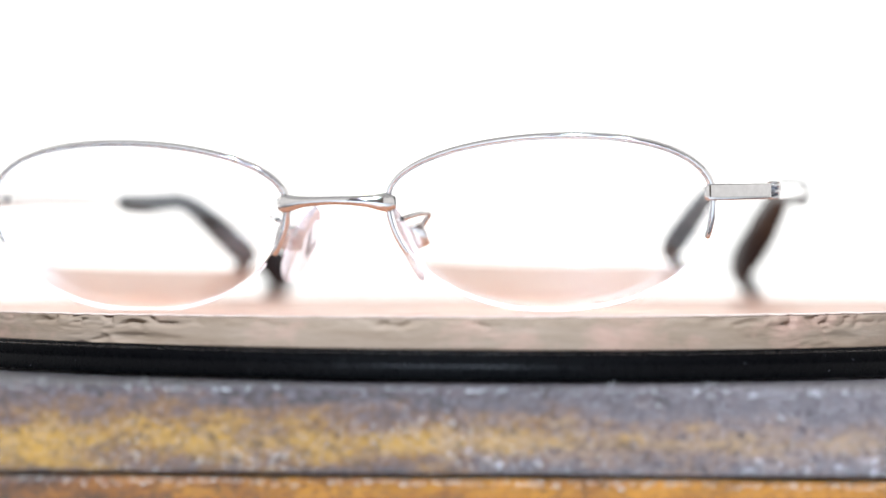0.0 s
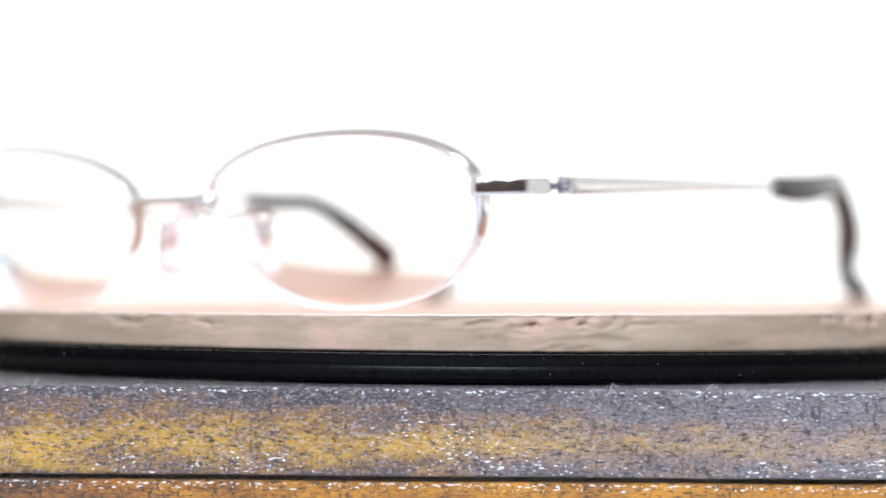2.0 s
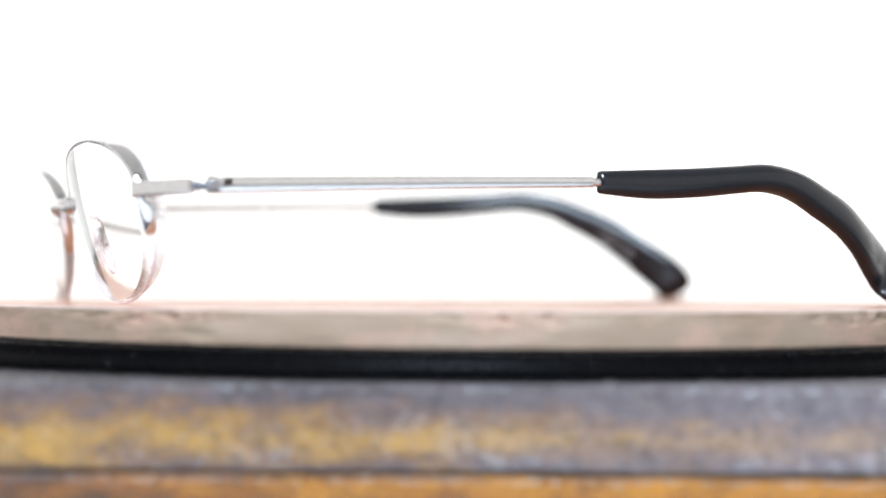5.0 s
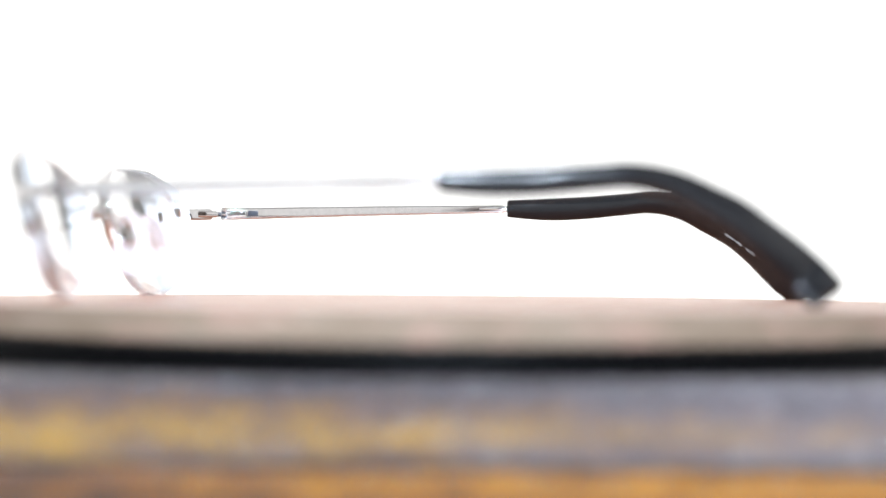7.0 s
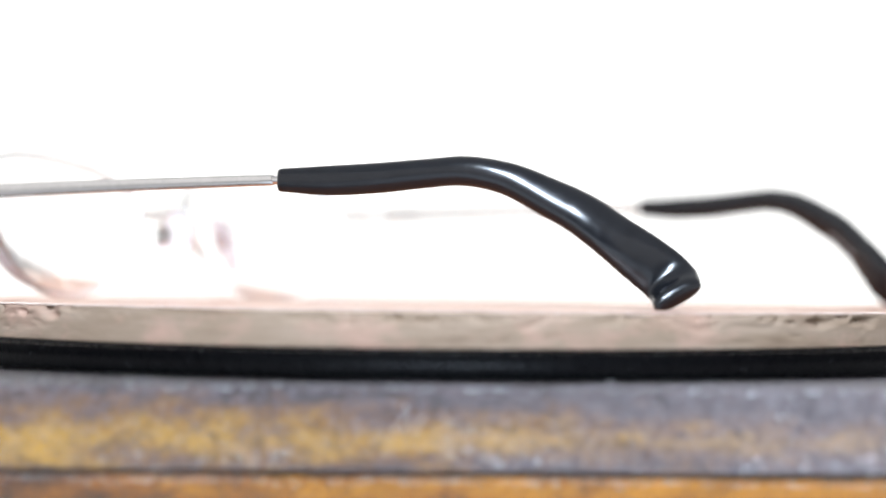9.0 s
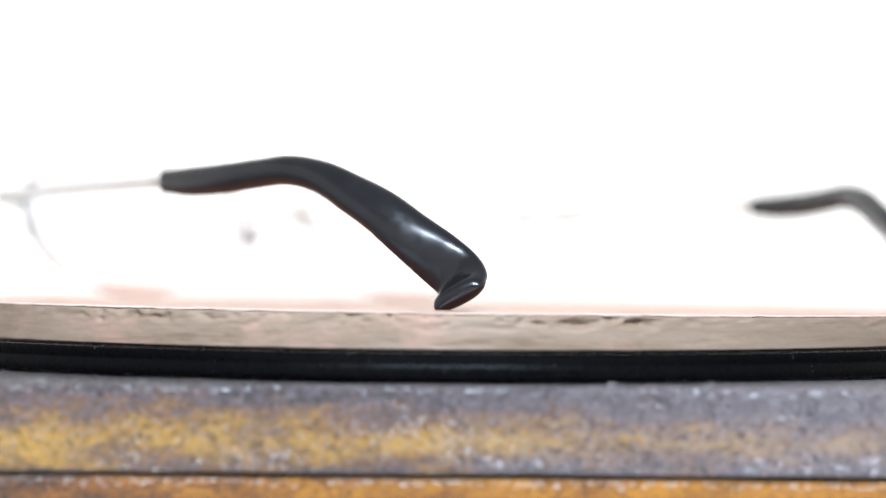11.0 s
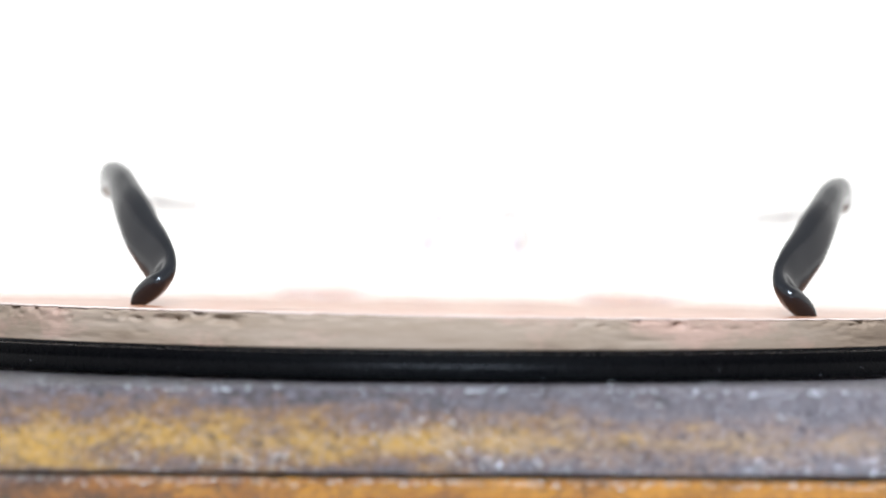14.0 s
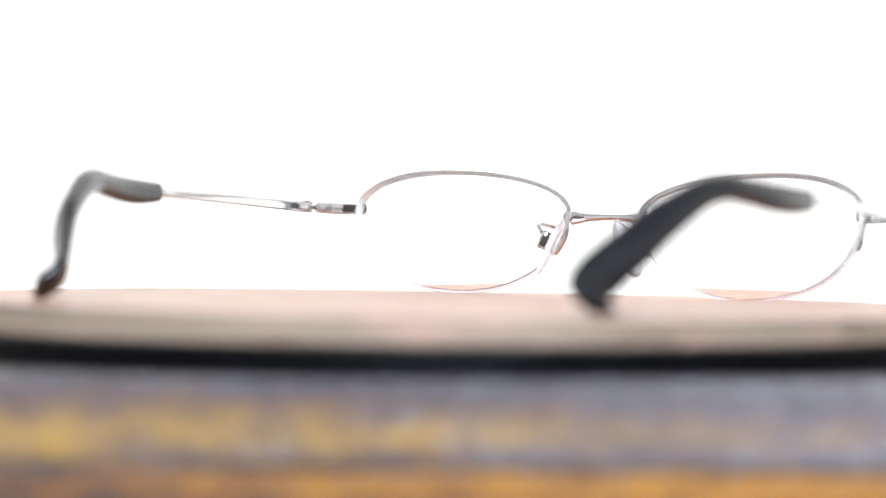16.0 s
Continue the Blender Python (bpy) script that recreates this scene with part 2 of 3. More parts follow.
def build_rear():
    # unseen panel, added so that metal and tips reflect a dark camera side
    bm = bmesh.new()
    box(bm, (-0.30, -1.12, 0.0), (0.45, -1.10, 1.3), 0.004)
    tagged(part("reflection_panel", bm, DARK), "unseen dark brown panel added behind the camera for dark reflections", "wall", kind="structure")


def build_ceiling():
    # unseen ceiling, added to set the tone that rims and lenses reflect from above
    bm = bmesh.new()
    box(bm, (-3.0, -3.0, 1.90), (3.0, 3.0, 1.92), 0.004)
    tagged(part("ceiling", bm, mat_plain("reflection_ceiling_grey", (0.55, 0.55, 0.55), 0.8, 5)), "unseen pale grey ceiling added over the table for reflections", "ceiling", kind="structure")


def wood_profile(z0, z1, front, round_top, round_low):
    """The front of a board, from its low edge to its top edge; the face leans back a little and is gently bowed."""
    out = []
    for k in range(7):
        a = math.pi / 2 * k / 6
        out.append((front + round_low * (1 - math.sin(a)), z0 + round_low * (1 - math.cos(a))))
    lean, high = 0.0010, z1 - z0 - round_low - round_top
    for k in range(1, 12):
        u = k / 12
        out.append((front + lean * u * u, z0 + round_low + high * u))
    for k in range(9):
        a = math.pi / 2 * k / 8
        out.append((front + lean + round_top * (1 - math.cos(a)), z1 - round_top * (1 - math.sin(a))))
    return out


def board(name, z0, z1, front, round_top, round_low, mat, parent, seed):
    bm = bmesh.new()
    prof = wood_profile(z0, z1, front, round_top, round_low)
    prof = prof + [(0.14, z1), (0.14, z0)]
    n, wide = 160, 0.19
    rings = []
    for i in range(n + 1):
        x = -wide + 2 * wide * i / n
        ring = []
        for j, (y, z) in enumerate(prof):
            w = noise.noise((x * 60 + seed, y * 20, z * 120)) * 0.00018 if j < len(prof) - 2 else 0
            ring.append(bm.verts.new((x, y + w, z + w * 0.6)))
        rings.append(ring)
    for a, b in zip(rings, rings[1:]):
        for j in range(len(prof)):
            j2 = (j + 1) % len(prof)
            bm.faces.new((a[j], a[j2], b[j2], b[j]))
    bm.faces.new(rings[0][::-1])
    bm.faces.new(rings[-1])
    return part(name, bm, mat, parent)


def build_base():
    base = tagged(new("wooden_block"), "worn brown and golden varnished wooden block on the table", "wooden block")
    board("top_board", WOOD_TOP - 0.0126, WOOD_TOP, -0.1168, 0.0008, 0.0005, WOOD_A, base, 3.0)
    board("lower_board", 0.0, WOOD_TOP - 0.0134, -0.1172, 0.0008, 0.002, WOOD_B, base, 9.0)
    bm = bmesh.new()
    lathe(bm, [(0, WOOD_TOP + 0.0003), (0.03, WOOD_TOP + 0.0003), (0.03, WOOD_TOP - 0.001), (0, WOOD_TOP - 0.001)], 48)
    part("bearing_ring", bm, PLATTER, base)
    return base


def build_glint_flecks():
    """Lamp glints modelled as bright short pale flecks along the grain of the block's front."""
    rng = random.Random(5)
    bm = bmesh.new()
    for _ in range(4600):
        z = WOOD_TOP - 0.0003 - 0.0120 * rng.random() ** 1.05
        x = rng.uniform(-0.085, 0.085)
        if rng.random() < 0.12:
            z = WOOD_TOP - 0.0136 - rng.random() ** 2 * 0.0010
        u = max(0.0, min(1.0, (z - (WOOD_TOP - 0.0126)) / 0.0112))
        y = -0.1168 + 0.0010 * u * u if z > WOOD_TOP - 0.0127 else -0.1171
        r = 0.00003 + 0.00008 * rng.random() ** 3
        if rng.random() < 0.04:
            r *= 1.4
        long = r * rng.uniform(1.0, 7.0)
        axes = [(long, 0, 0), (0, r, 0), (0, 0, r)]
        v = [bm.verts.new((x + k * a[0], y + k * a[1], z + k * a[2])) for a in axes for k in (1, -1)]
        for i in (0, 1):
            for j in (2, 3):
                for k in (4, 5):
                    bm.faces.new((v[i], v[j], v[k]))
    tagged(part("dust", bm, GLINT_LINT), "pale flecks that stand for lamp glints on the wooden block", "dust", kind="stuff")


def build_lint():
    """Hair-fine fibres that cling to the block's upper edge."""
    rng = random.Random(11)
    for x in (-0.0605, -0.0459, -0.0230, 0.0215, 0.0352):
        z = WOOD_TOP + 0.00004
        keys = [(x / MM, -115.6, z / MM, 0.025, 0.025)]
        for k in range(3):
            px, py, pz = keys[-1][:3]
            keys.append((px + rng.uniform(-0.2, 0.9), py - rng.uniform(0.0, 0.15), z / MM + rng.uniform(0.1, 0.8), 0.022, 0.022))
        bm = bmesh.new()
        sweep(bm, spline(keys, 5), sides=6, cap=1)
        tagged(part("lint_fibre", bm, GLINT_LINT), "pale hair-fine fibre clinging to the block's edge", "lint", "fibres on the block")


# ---- turning things ----
def build_platter():
    z0, z1 = WOOD_TOP + 0.0004, DISC_LOW
    h, R = z1 - z0, 0.1106
    platter = tagged(new("turntable"), "glossy black plastic turntable platter turning on the wood", "turntable")
    prof = [(R - 0.006, z0)]
    for k in range(7):
        a = math.pi / 2 * k / 6
        prof.append((R - 0.0007 * (1 - math.sin(a)), z0 + 0.0007 * (1 - math.cos(a))))
    prof += [(R, z0 + h * 0.48), (R - 0.00010, z0 + h * 0.53), (R - 0.00012, z0 + h * 0.57), (R - 0.00010, z0 + h * 0.61), (R - 0.00002, z0 + h * 0.66), (R - 0.00006, z1 - 0.0004)]
    for k in range(5):
        a = math.pi / 2 * k / 4
        prof.append((R - 0.00006 - 0.00012 * (1 - math.cos(a)), z1 - 0.00012 * (1 - math.sin(a)) - 0.0001))
    prof += [(R - 0.0012, z1 - 0.0001), (R - 0.0018, z1 - 0.0005), (R - 0.006, z1 - 0.0005), (R - 0.006, z0)]
    bm = bmesh.new()
    lathe(bm, prof, 360)
    part("rim_band", bm, PLATTER, platter, "glossy black rim with a fine groove")
    bm = bmesh.new()
    r = R - 0.0062
    lathe(bm, [(0, z0 + 0.0002), (r, z0 + 0.0002), (r, z1), (0, z1)], 128)
    part("plate", bm, PLATTER, platter)
    # specks of dust on the rim
    rng = random.Random(8)
    bm = bmesh.new()
    for _ in range(80):
        a, z = rng.uniform(0, 2 * math.pi), z0 + h * rng.uniform(0.15, 0.92)
        size = rng.uniform(0.00004, 0.00010)
        made = bmesh.ops.create_icosphere(bm, subdivisions=1, radius=size)
        for v in made["verts"]:
            v.co += Vector((R * math.cos(a), R * math.sin(a), z))
    tagged(part("dust_specks", bm, DUST_GREY, platter, "fine grey dust on the rim"), kind="stuff")
    return platter


def build_disc():
    R = 0.1022
    z0, z1, layer = DISC_LOW, DISC_TOP, 0.0004
    disc = tagged(new("display_disc"), "round salmon-topped board with a rough chipped beige edge", "display disc")

    def worn(x, y, z, amount):
        """The rough sawn edge: gouges that come in groups, and fine grain."""
        a, r = math.atan2(y, x), math.hypot(x, y)
        c, s = math.cos(a), math.sin(a)
        where = max(0.0, min(1.0, 0.12 + 1.7 * noise.noise(Vector((c * 2.6, s * 2.2, 4.0)))))
        p = Vector((c * 13, s * 13, z * 700))
        q = Vector((c * 34, s * 34, z * 900))
        gouge = max(0.0, noise.noise(p) - 0.24) * 0.0019 * where + max(0.0, noise.noise(q) - 0.28) * 0.0016 * where
        o = Vector((c * 58, s * 58, z * 1700))
        gouge += max(0.0, noise.noise(o) - 0.26) * 0.0010 * where * where
        # chips broken out of the upper edge, in stretches
        near_top = max(0.0, min(1.0, (z - (z1 - layer) + 0.0017 + 0.0009 * noise.noise(Vector((c * 31, s * 31, 1)))) / 0.0008))
        chip = max(0.0, noise.noise(Vector((c * 22, s * 22, z * 500))) - 0.10) * 0.0036 + max(0.0, noise.noise(Vector((c * 64, s * 64, z * 1100))) - 0.08) * 0.0024
        gouge = gouge * 0.6 + chip * near_top * (0.12 + where)
        k = 1 - amount * (gouge + noise.noise(Vector((c * 90, s * 90, z * 1400))) * 0.00004) / r
        return x * k, y * k

    def body(x, y, z, i):
        top = z0 + (z - z0) * (1 + (SLOPE_X * x + SLOPE_Y * y) / (z1 - z0))
        if math.hypot(x, y) > R * 0.99:
            x, y = worn(x, y, z, 1.0)
        return (x, y, top)

    rows = 22
    prof = [(0, z0)] + [(R, z0 + (z1 - layer - z0) * j / rows) for j in range(rows + 1)] + [(R - 0.004, z1 - layer), (0, z1 - layer)]
    bm = bmesh.new()
    lathe(bm, prof, 1300, body)
    part("body", bm, DISC_EDGE, disc, "rough beige sawn board edge")

    def face(x, y, z, i):
        top = z0 + (z - z0) * (1 + (SLOPE_X * x + SLOPE_Y * y) / (z1 - z0))
        r = math.hypot(x, y)
        if r > R - 0.003:
            a = math.atan2(y, x)
            c, s = math.cos(a), math.sin(a)
            torn = max(0.0, noise.noise(Vector((c * 26, s * 26, 9))) - 0.02) * 0.0045 + max(0.0, noise.noise(Vector((c * 80, s * 80, 2))) - 0.05) * 0.0022
            k = 1 - torn / r
            x, y = x * k, y * k
            top += noise.noise(Vector((c * 60, s * 60, 6))) * 0.00006
        return (x, y, top)

    e = 0.00005
    prof = [(0, z1 - layer + e), (R - 0.0003, z1 - layer + e), (R - 0.0001, z1 - layer + 0.00015), (R - 0.00015, z1 - 0.00012), (R - 0.0004, z1 - 0.00004), (R - 0.0012, z1), (R - 0.004, z1), (R * 0.7, z1), (R * 0.35, z1), (0, z1)]
    bm = bmesh.new()
    lathe(bm, prof, 900, face)
    bm.faces.ensure_lookup_table()
    for f in bm.faces[900:5 * 900]:
        f.material_index = 1
    part("top_layer", bm, [DISC_TOP_MAT, TORN], disc, "thin salmon-pink top layer, torn at its rim")
    return disc


# ---- glasses ----
LENS_C = (34.7, 0.05, 17.2)     # mm, in the glasses' space: x to its side, y to the temple tips, z up
LENS_A, LENS_UP, LENS_DOWN = 25.6, 9.6, 17.4
TILT, WRAP = 13.5, 1.0


def lens_frame(sign):
    """From the lens's own plane (u outwards, v to the back, w up, mm) into the glasses' space."""
    m = pose(LENS_C[0] * MM, LENS_C[1] * MM, LENS_C[2] * MM) @ pose(0, 0, 0, 0, 0, WRAP) @ pose(0, 0, 0, TILT, 0, 0)
    c = 1 / math.cos(radians(TILT))

    def go(u, v, w):
        p = m @ Vector((u * MM, v * MM, w * MM * c))
        return Vector((sign * p.x, p.y, p.z))
    return go


def outline(a):
    ca, sa = math.cos(a), math.sin(a)
    e = 2 / (2.35 if ca > 0 > sa else 2.1)
    u = LENS_A * math.copysign(abs(ca) ** e, ca)
    w = (LENS_UP if sa > 0 else LENS_DOWN) * math.copysign(abs(sa) ** e, sa)
    if w > 0:
        u += 2.4 * sa * sa
    return u, w


R_FRONT, R_BACK, THICK = 150.0, 72.0, 0.8
OPTIC_U, OPTIC_W = -5.5, -1.5      # the optical centre lies towards the nose


def sag(r2, radius):
    return radius - math.sqrt(radius * radius - r2)


def edge_depth(u, w):
    r2 = (u - OPTIC_U) ** 2 + (w - OPTIC_W) ** 2
    return sag(r2, R_FRONT), THICK + sag(r2, R_BACK)


def build_lens(sign, parent):
    go = lens_frame(sign)
    bm = bmesh.new()
    n, rings = 128, 20
    layers = []
    for back in (0, 1):
        layer = []
        for j in range(rings + 1):
            s = j / rings
            ring = []
            for k in range(n if j else 1):
                u, w = outline(2 * math.pi * (k + 0.5) / n)
                u, w = u * s, w * s
                d = edge_depth(u, w)[back]
                ring.append(bm.verts.new(go(u, d, w)))
            layer.append(ring)
        layers.append(layer)
    for layer in layers:
        for a, b in zip(layer, layer[1:]):
            for k in range(n):
                k2 = (k + 1) % n
                if len(a) == 1:
                    bm.faces.new((a[0], b[k], b[k2]))
                else:
                    bm.faces.new((a[k], b[k], b[k2], a[k2]))
    a, b = layers[0][-1], layers[1][-1]
    rim = []
    for k in range(n):
        k2 = (k + 1) % n
        rim.append(bm.faces.new((a[k], a[k2], b[k2], b[k])))
    for f in rim:
        f.material_index = 1
    ob = part("lens", bm, [LENS, GROUND], parent, "clear glass spectacle lens")
    me = ob.data
    sharp = me.attributes.new("sharp_edge", "BOOLEAN", "EDGE")
    counts = {}
    for p in me.polygons[-n:]:
        for key in p.edge_keys:
            counts[key] = counts.get(key, 0) + 1
    for e in me.edges:
        if counts.get(tuple(sorted(e.vertices)), 0) == 1:
            sharp.data[e.index].value = True
    ob.visible_shadow = False
    return ob


def build_rim(sign, parent):
    go = lens_frame(sign)
    rows = []
    for k in range(81):
        a = radians(-18 + (180 + 18 + 27) * k / 80)
        u, w = outline(a)
        grow = 0.56
        u, w = u * (1 + grow / 26), w * (1 + grow / (LENS_UP if w > 0 else LENS_DOWN))
        d0, d1 = edge_depth(u, w)
        half = min(1.35, (d1 - d0) / 2 + 0.05)
        p = go(u, d0 + half - 0.1, w) / MM
        end = min(k, 80 - k)
        rows.append((*p, half if end > 3 else half * (0.7 + 0.08 * end), 0.49))
    go0, go1 = go(0, 0, 0), go(0, 1, 0)
    bar("rim", rows, METAL, parent, up=tuple(go1 - go0), sides=12, power=2.6)
    rows = []
    for k in range(61):
        a = radians(214 + (336 - 214) * k / 60)
        u, w = outline(a)
        d0, d1 = edge_depth(u, w)
        p = go(u * 1.014, (d0 + d1) / 2, w * 1.022) / MM
        rows.append((*p, 0.28, 0.28))
    ob, _ = bar("nylon_cord", rows, PAD, parent, "clear nylon lens cord", up=tuple(go1 - go0), sides=8)
    ob.visible_shadow = False


def build_bridge(parent):
    half = [(9.4, 1.5, 17.35, 1.3, 0.8), (8.5, 0.9, 17.4, 1.6, 1.0), (7.2, 0.3, 17.45, 1.35, 1.05), (5.0, -0.3, 17.6, 0.95, 1.0)]
    rows = spline([(-x, *r) for x, *r in half] + [(0, -0.9, 17.75, 0.72, 0.9)] + half[::-1], 8)
    bar("bridge", rows, METAL, parent, sides=14, power=2.6)


def build_pad(sign, parent):
    arm = spline([(sign * 10.3, 3.2, 14.8, 0.45, 0.45), (sign * 12.4, 6.6, 15.7, 0.42, 0.42), (sign * 13.0, 10.2, 15.7, 0.42, 0.42),
                  (sign * 11.8, 12.2, 14.7, 0.45, 0.45), (sign * 10.5, 12.0, 12.5, 0.5, 0.5)], 6)
    bar("pad_arm", arm, METAL, parent, up=(1, 0, 0), sides=10)
    bm = bmesh.new()
    bmesh.ops.create_uvsphere(bm, u_segments=28, v_segments=18, radius=1)
    for v in bm.verts:
        x, y, z = v.co
        wide = 3.8 * (1 - 0.22 * z)
        v.co = Vector((x * 1.15, y * wide, z * 7.0)) * MM
    m = pose(sign * 9.0 * MM, 12.4 * MM, 10.8 * MM, 0, 0, 0) @ pose(0, 0, 0, 8, 0, 0) @ pose(0, 0, 0, 0, -sign * 23, 0) @ pose(0, 0, 0, 0, 0, sign * 22)
    bm.transform(m)
    ob = part("nose_pad", bm, PAD, parent, "clear silicone nose pad")
    ob.visible_shadow = False
    bm = bmesh.new()
    box(bm, (-1.1 * MM, -1.7 * MM, -2.0 * MM), (1.1 * MM, 1.7 * MM, 2.0 * MM), 0.3 * MM)
    box(bm, (-1.3 * MM, -0.6 * MM, -0.6 * MM), (1.3 * MM, 0.6 * MM, 0.6 * MM), 0.25 * MM)
    bm.transform(pose(sign * 10.9 * MM, 11.6 * MM, 12.2 * MM, 8, -sign * 23, sign * 22))
    part("pad_mount", bm, METAL, ob, "polished metal pad holder")


def build_temple(sign, parent):
    temple = part("temple", *temple_mesh(sign), parent, "flat polished silver temple arm")
    bar("core_wire", [(sign * 70.1, 74, 20.45, 0.72, 0.45), (sign * 70.0, 78, 20.5, 0.72, 0.5), (sign * 70.0, 82.5, 20.5, 0.8, 0.6)], METAL, temple, "bare silver core wire", sides=12)
    # end piece from the rim to the hinge
    rows = spline([(sign * 60.2, 3.9, 18.5, 1.35, 0.9), (sign * 62.5, 5.2, 18.55, 1.35, 0.8), (sign * 65.0, 6.9, 18.6, 1.3, 0.75), (sign * 67.4, 9.3, 18.7, 1.3, 0.7),
                   (sign * 68.7, 11.2, 18.8, 1.25, 0.7)], 6)
    bar("end_piece", rows, METAL, parent, "polished silver end piece", sides=24, power=7.0)
    bar("hinge_neck", [(sign * 68.9, 11.4, 18.8, 0.55, 0.5), (sign * 69.3, 12.6, 18.8, 0.5, 0.5), (sign * 69.4, 14.0, 18.8, 0.6, 0.5)], STEEL, parent, "dark slim hinge neck", sides=12)
    # hinge barrels and pin
    bm = bmesh.new()
    for z in (17.85, 18.8, 19.75):
        prof = [(0, -0.3 * MM), (0.9 * MM, -0.3 * MM), (1.05 * MM, -0.22 * MM), (1.05 * MM, 0.22 * MM), (0.9 * MM, 0.3 * MM), (0, 0.3 * MM)]
        lathe(bm, prof, 20, lambda x, y, zz, i: (x + sign * 69.4 * MM, y + 14.6 * MM, zz + z * MM))
    part("hinge", bm, METAL, parent, "small silver hinge with three barrels")
    bm = bmesh.new()
    prof = [(0, -1.2 * MM), (0.85 * MM, -1.2 * MM), (0.85 * MM, 1.2 * MM), (0, 1.2 * MM)]
    lathe(bm, prof, 16, lambda x, y, zz, i: (x + sign * 69.4 * MM, y + 14.6 * MM, zz + 18.8 * MM))
    part("hinge_pin", bm, STEEL, parent, "dark steel hinge pin")
    bm = bmesh.new()
    prof = [(0, 0), (1.0 * MM, 0), (1.05 * MM, 0.2 * MM), (0.9 * MM, 0.3 * MM), (0, 0.4 * MM)]
    lathe(bm, prof, 20, lambda x, y, zz, i: (x + sign * 69.4 * MM, y + 14.6 * MM, zz + 20.15 * MM))
    part("screw", bm, METAL, parent)
    # hinge leaves on the inner side, and the dark recess behind them
    bar("hinge_leaf", [(sign * 66.6, 8.8, 18.75, 0.75, 0.55), (sign * 67.8, 11.0, 18.8, 0.8, 0.6), (sign * 68.3, 12.8, 18.8, 0.75, 0.6)], METAL, parent, sides=16, power=5.0)
    bar("hinge_leaf", [(sign * 68.7, 15.2, 18.8, 0.8, 0.55), (sign * 69.0, 17.0, 18.9, 0.85, 0.6), (sign * 69.2, 19.4, 19.0, 0.7, 0.45)], METAL, parent, sides=16, power=5.0)
    bm = bmesh.new()
    box(bm, (-0.12 * MM, 19.9 * MM, 18.45 * MM), (0.12 * MM, 22.3 * MM, 19.75 * MM), 0.08 * MM)
    bm.transform(pose(sign * 69.72 * MM, 0, 0))
    part("hinge_slot", bm, STEEL, parent, "dark recess behind the hinge")
    # ear tip
    bm, frames = blade(tip_rows(sign))
    tip = part("temple_tip", bm, TIP, parent, "glossy black curved plastic temple tip")
    if sign < 0:
        for at, long in ((56, 1.7), (60, 0.9), (64, 1.8)):
            p, way, side, high, h, t = frames[at]
            inner = side if side.x > 0 else -side
            bm = bmesh.new()
            box(bm, (-long * MM, -0.05 * MM, -0.16 * MM), (long * MM, 0.05 * MM, 0.16 * MM))
            m = Matrix((way, inner, high)).transposed().to_4x4()
            m.translation = p + inner * (t * 0.985) - high * h * 0.02
            bm.transform(m)
            part("print_bar", bm, PRINT, tip, "tiny pale unreadable print", smooth=False)


def temple_mesh(sign):
    bm = bmesh.new()
    rows = spline([(sign * 69.8, 15.8, 18.9, 1.35, 0.5, sign * 4), (sign * 70.2, 20, 19.1, 1.35, 0.45, sign * 4), (sign * 70.3, 50, 19.9, 1.12, 0.42, sign * 4), (sign * 70.1, 79.4, 20.5, 0.92, 0.5, sign * 4)], 10)
    sweep(bm, rows, sides=16, power=4.0)
    return bm, METAL


def tip_rows(sign):
    """Upper edge, lower edge (mm) and half thickness of an ear tip, from its mouth to its rolled-out end."""
    keys = [(69.7, 81.4, 22.5, 69.7, 81.4, 18.5, 1.15), (68.9, 90.0, 22.9, 68.9, 90.0, 17.9, 1.5), (67.7, 99.0, 23.35, 67.7, 99.0, 18.25, 1.8),
            (66.2, 107.0, 23.95, 66.0, 106.9, 19.05, 2.0), (64.1, 114.2, 24.4, 64.8, 113.6, 19.5, 2.2), (61.3, 121.2, 23.2, 63.2, 119.8, 18.3, 2.2),
            (58.5, 127.5, 20.6, 61.8, 125.8, 15.3, 2.2), (56.0, 133.1, 17.9, 60.3, 130.9, 12.4, 2.15), (53.5, 138.0, 14.5, 58.3, 135.0, 8.9, 2.0),
            (51.2, 142.5, 11.5, 55.4, 138.3, 5.2, 1.7), (49.5, 146.1, 8.6, 53.2, 141.1, 2.3, 1.35), (49.2, 148.5, 6.2, 54.0, 142.9, 1.0, 1.65), (50.4, 149.9, 4.5, 55.6, 144.0, 0.25, 1.85)]
    return [(sign * r[0], r[1], r[2], sign * r[3], r[4], r[5], r[6]) for r in spline(keys, 8)]


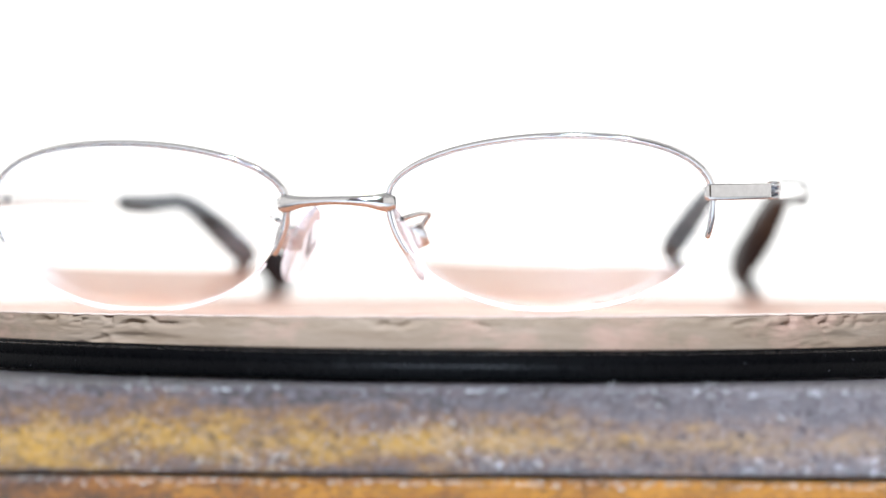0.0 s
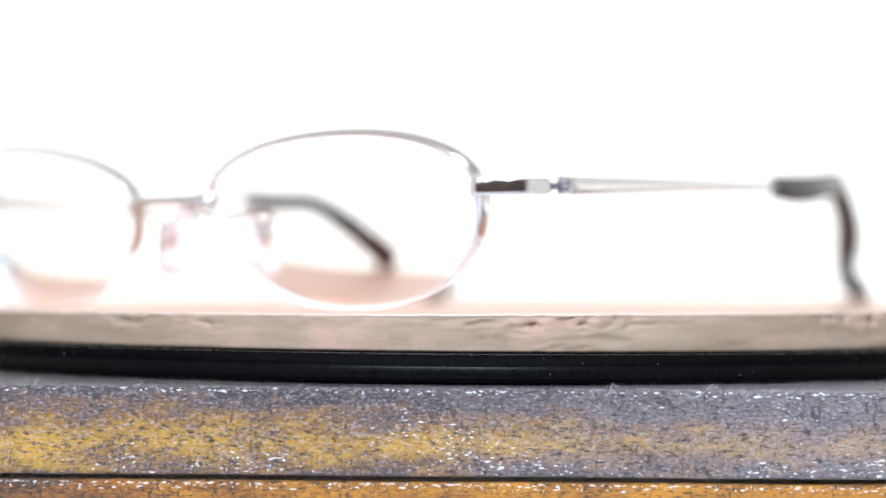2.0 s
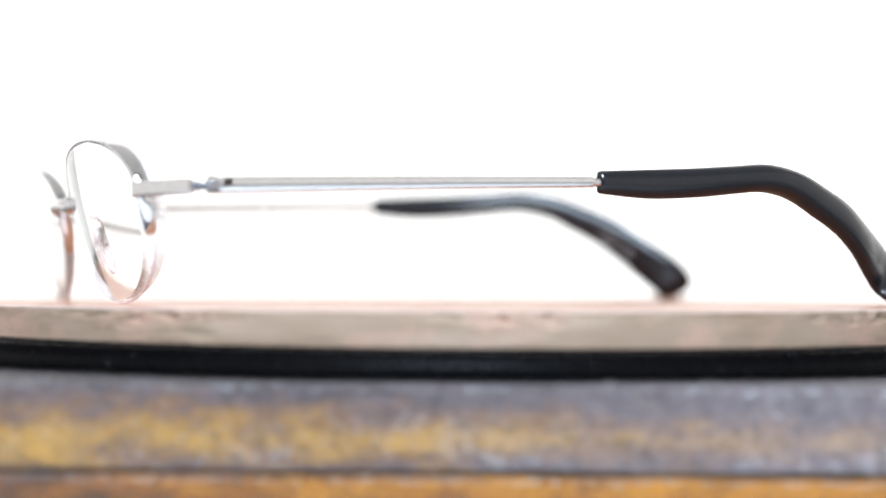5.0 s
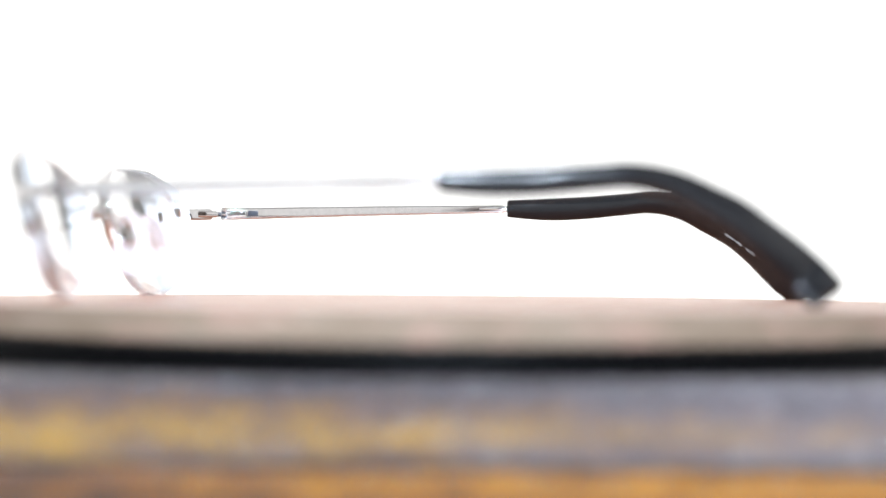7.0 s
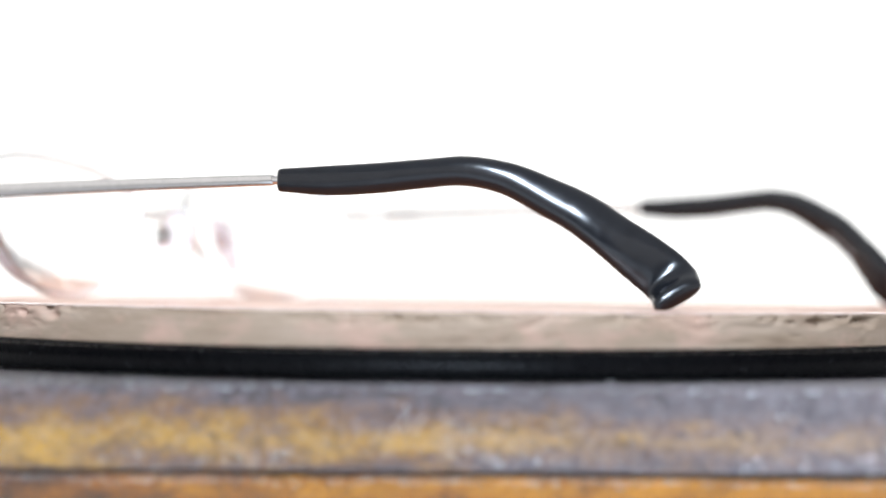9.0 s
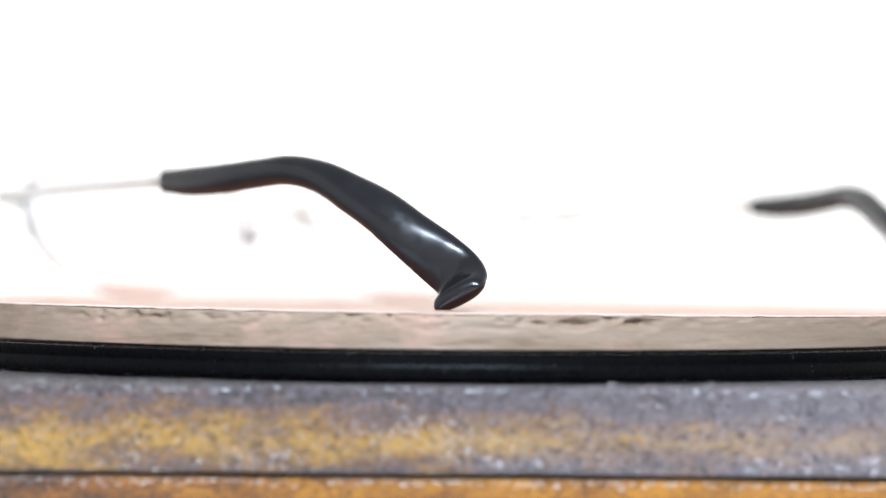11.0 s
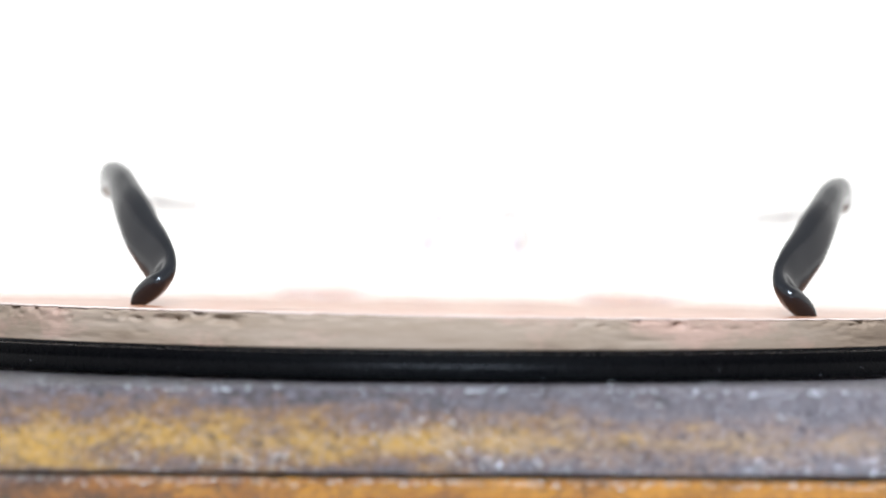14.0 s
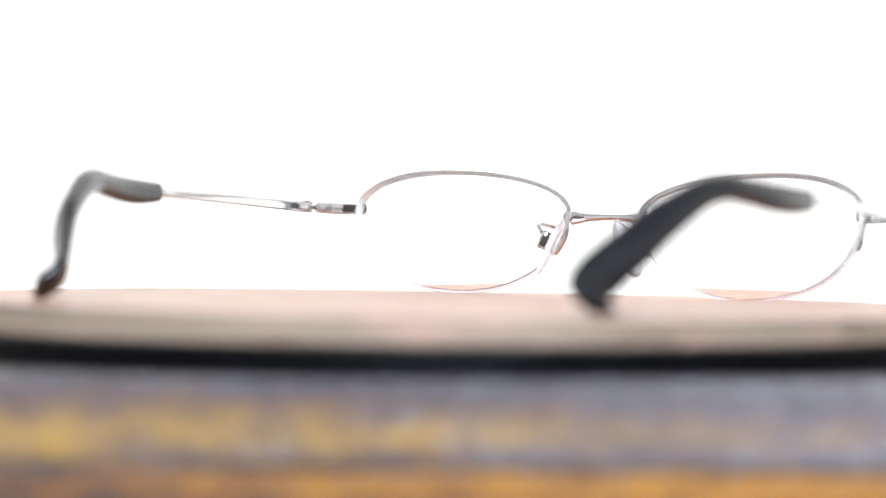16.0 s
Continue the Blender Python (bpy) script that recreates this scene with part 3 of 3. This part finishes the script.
def blade(rows, sides=28, cap=7):
    """A bar with an oval section between an upper and a lower edge, and rounded ends."""
    mids = [(Vector(r[:3]) + Vector(r[3:6])) * 0.5 * MM for r in rows]
    frames = []
    for i, r in enumerate(rows):
        way = (mids[min(i + 1, len(mids) - 1)] - mids[max(i - 1, 0)]).normalized()
        high = (Vector(r[:3]) - Vector(r[3:6])) * 0.5 * MM
        side = way.cross(high).normalized()
        frames.append((mids[i], way, side, high.normalized(), high.length, r[6] * MM))
    rings = []
    for end, sense in ((0, -1), (-1, 1)):
        p, way, side, high, h, t = frames[end]
        out = []
        for k in range(cap):
            a = math.pi / 2 * (k + 0.3) / (cap + 0.3)
            out.append((p + way * (sense * math.cos(a) * t * 0.9), side, high, h - t * 0.45 * (1 - math.sin(a)), t * math.sin(a)))
        rings.append(out)
    rows2 = rings[0] + [(f[0], f[2], f[3], f[4], f[5]) for f in frames] + rings[1][::-1]
    bm = bmesh.new()
    loops = []
    for p, side, high, h, t in rows2:
        loops.append([])
        for k in range(sides):
            a = 2 * math.pi * (k + 0.5) / sides
            ca, sa = math.cos(a), math.sin(a)
            ca, sa = math.copysign(abs(ca) ** 0.87, ca), math.copysign(abs(sa) ** 0.87, sa)
            loops[-1].append(bm.verts.new(p + side * ca * t + high * sa * h))
    for a, b in zip(loops, loops[1:]):
        for k in range(sides):
            bm.faces.new((a[k], a[(k + 1) % sides], b[(k + 1) % sides], b[k]))
    bm.faces.new(loops[0])
    bm.faces.new(loops[-1][::-1])
    return bm, frames


def build_glasses():
    glasses = tagged(new("glasses"), "half-rim spectacles with silver metal frame and black tips, folded open", "glasses")
    build_bridge(glasses)
    for sign in (1, -1):
        build_lens(sign, glasses)
        build_rim(sign, glasses)
        build_pad(sign, glasses)
        build_temple(sign, glasses)
    return glasses


build_setting()
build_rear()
build_ceiling()
build_base()
build_glint_flecks()
build_lint()
platter = build_platter()
disc = build_disc()
glasses = build_glasses()


# ---- what turns ----
def motions():
    x, y = -0.0199, -0.0741
    rest = pose(x, y, DISC_TOP + SLOPE_X * x + SLOPE_Y * y + 0.0002, 0, -0.8, -12.6)
    times = [0.5 * k for k in range(33)]
    for thing, start in ((platter, pose(0, 0, 0)), (disc, pose(0, 0, 0)), (glasses, rest)):
        walk(thing, [(t, pose(0, 0, 0, 0, 0, SPIN * t) @ start) for t in times])


motions()
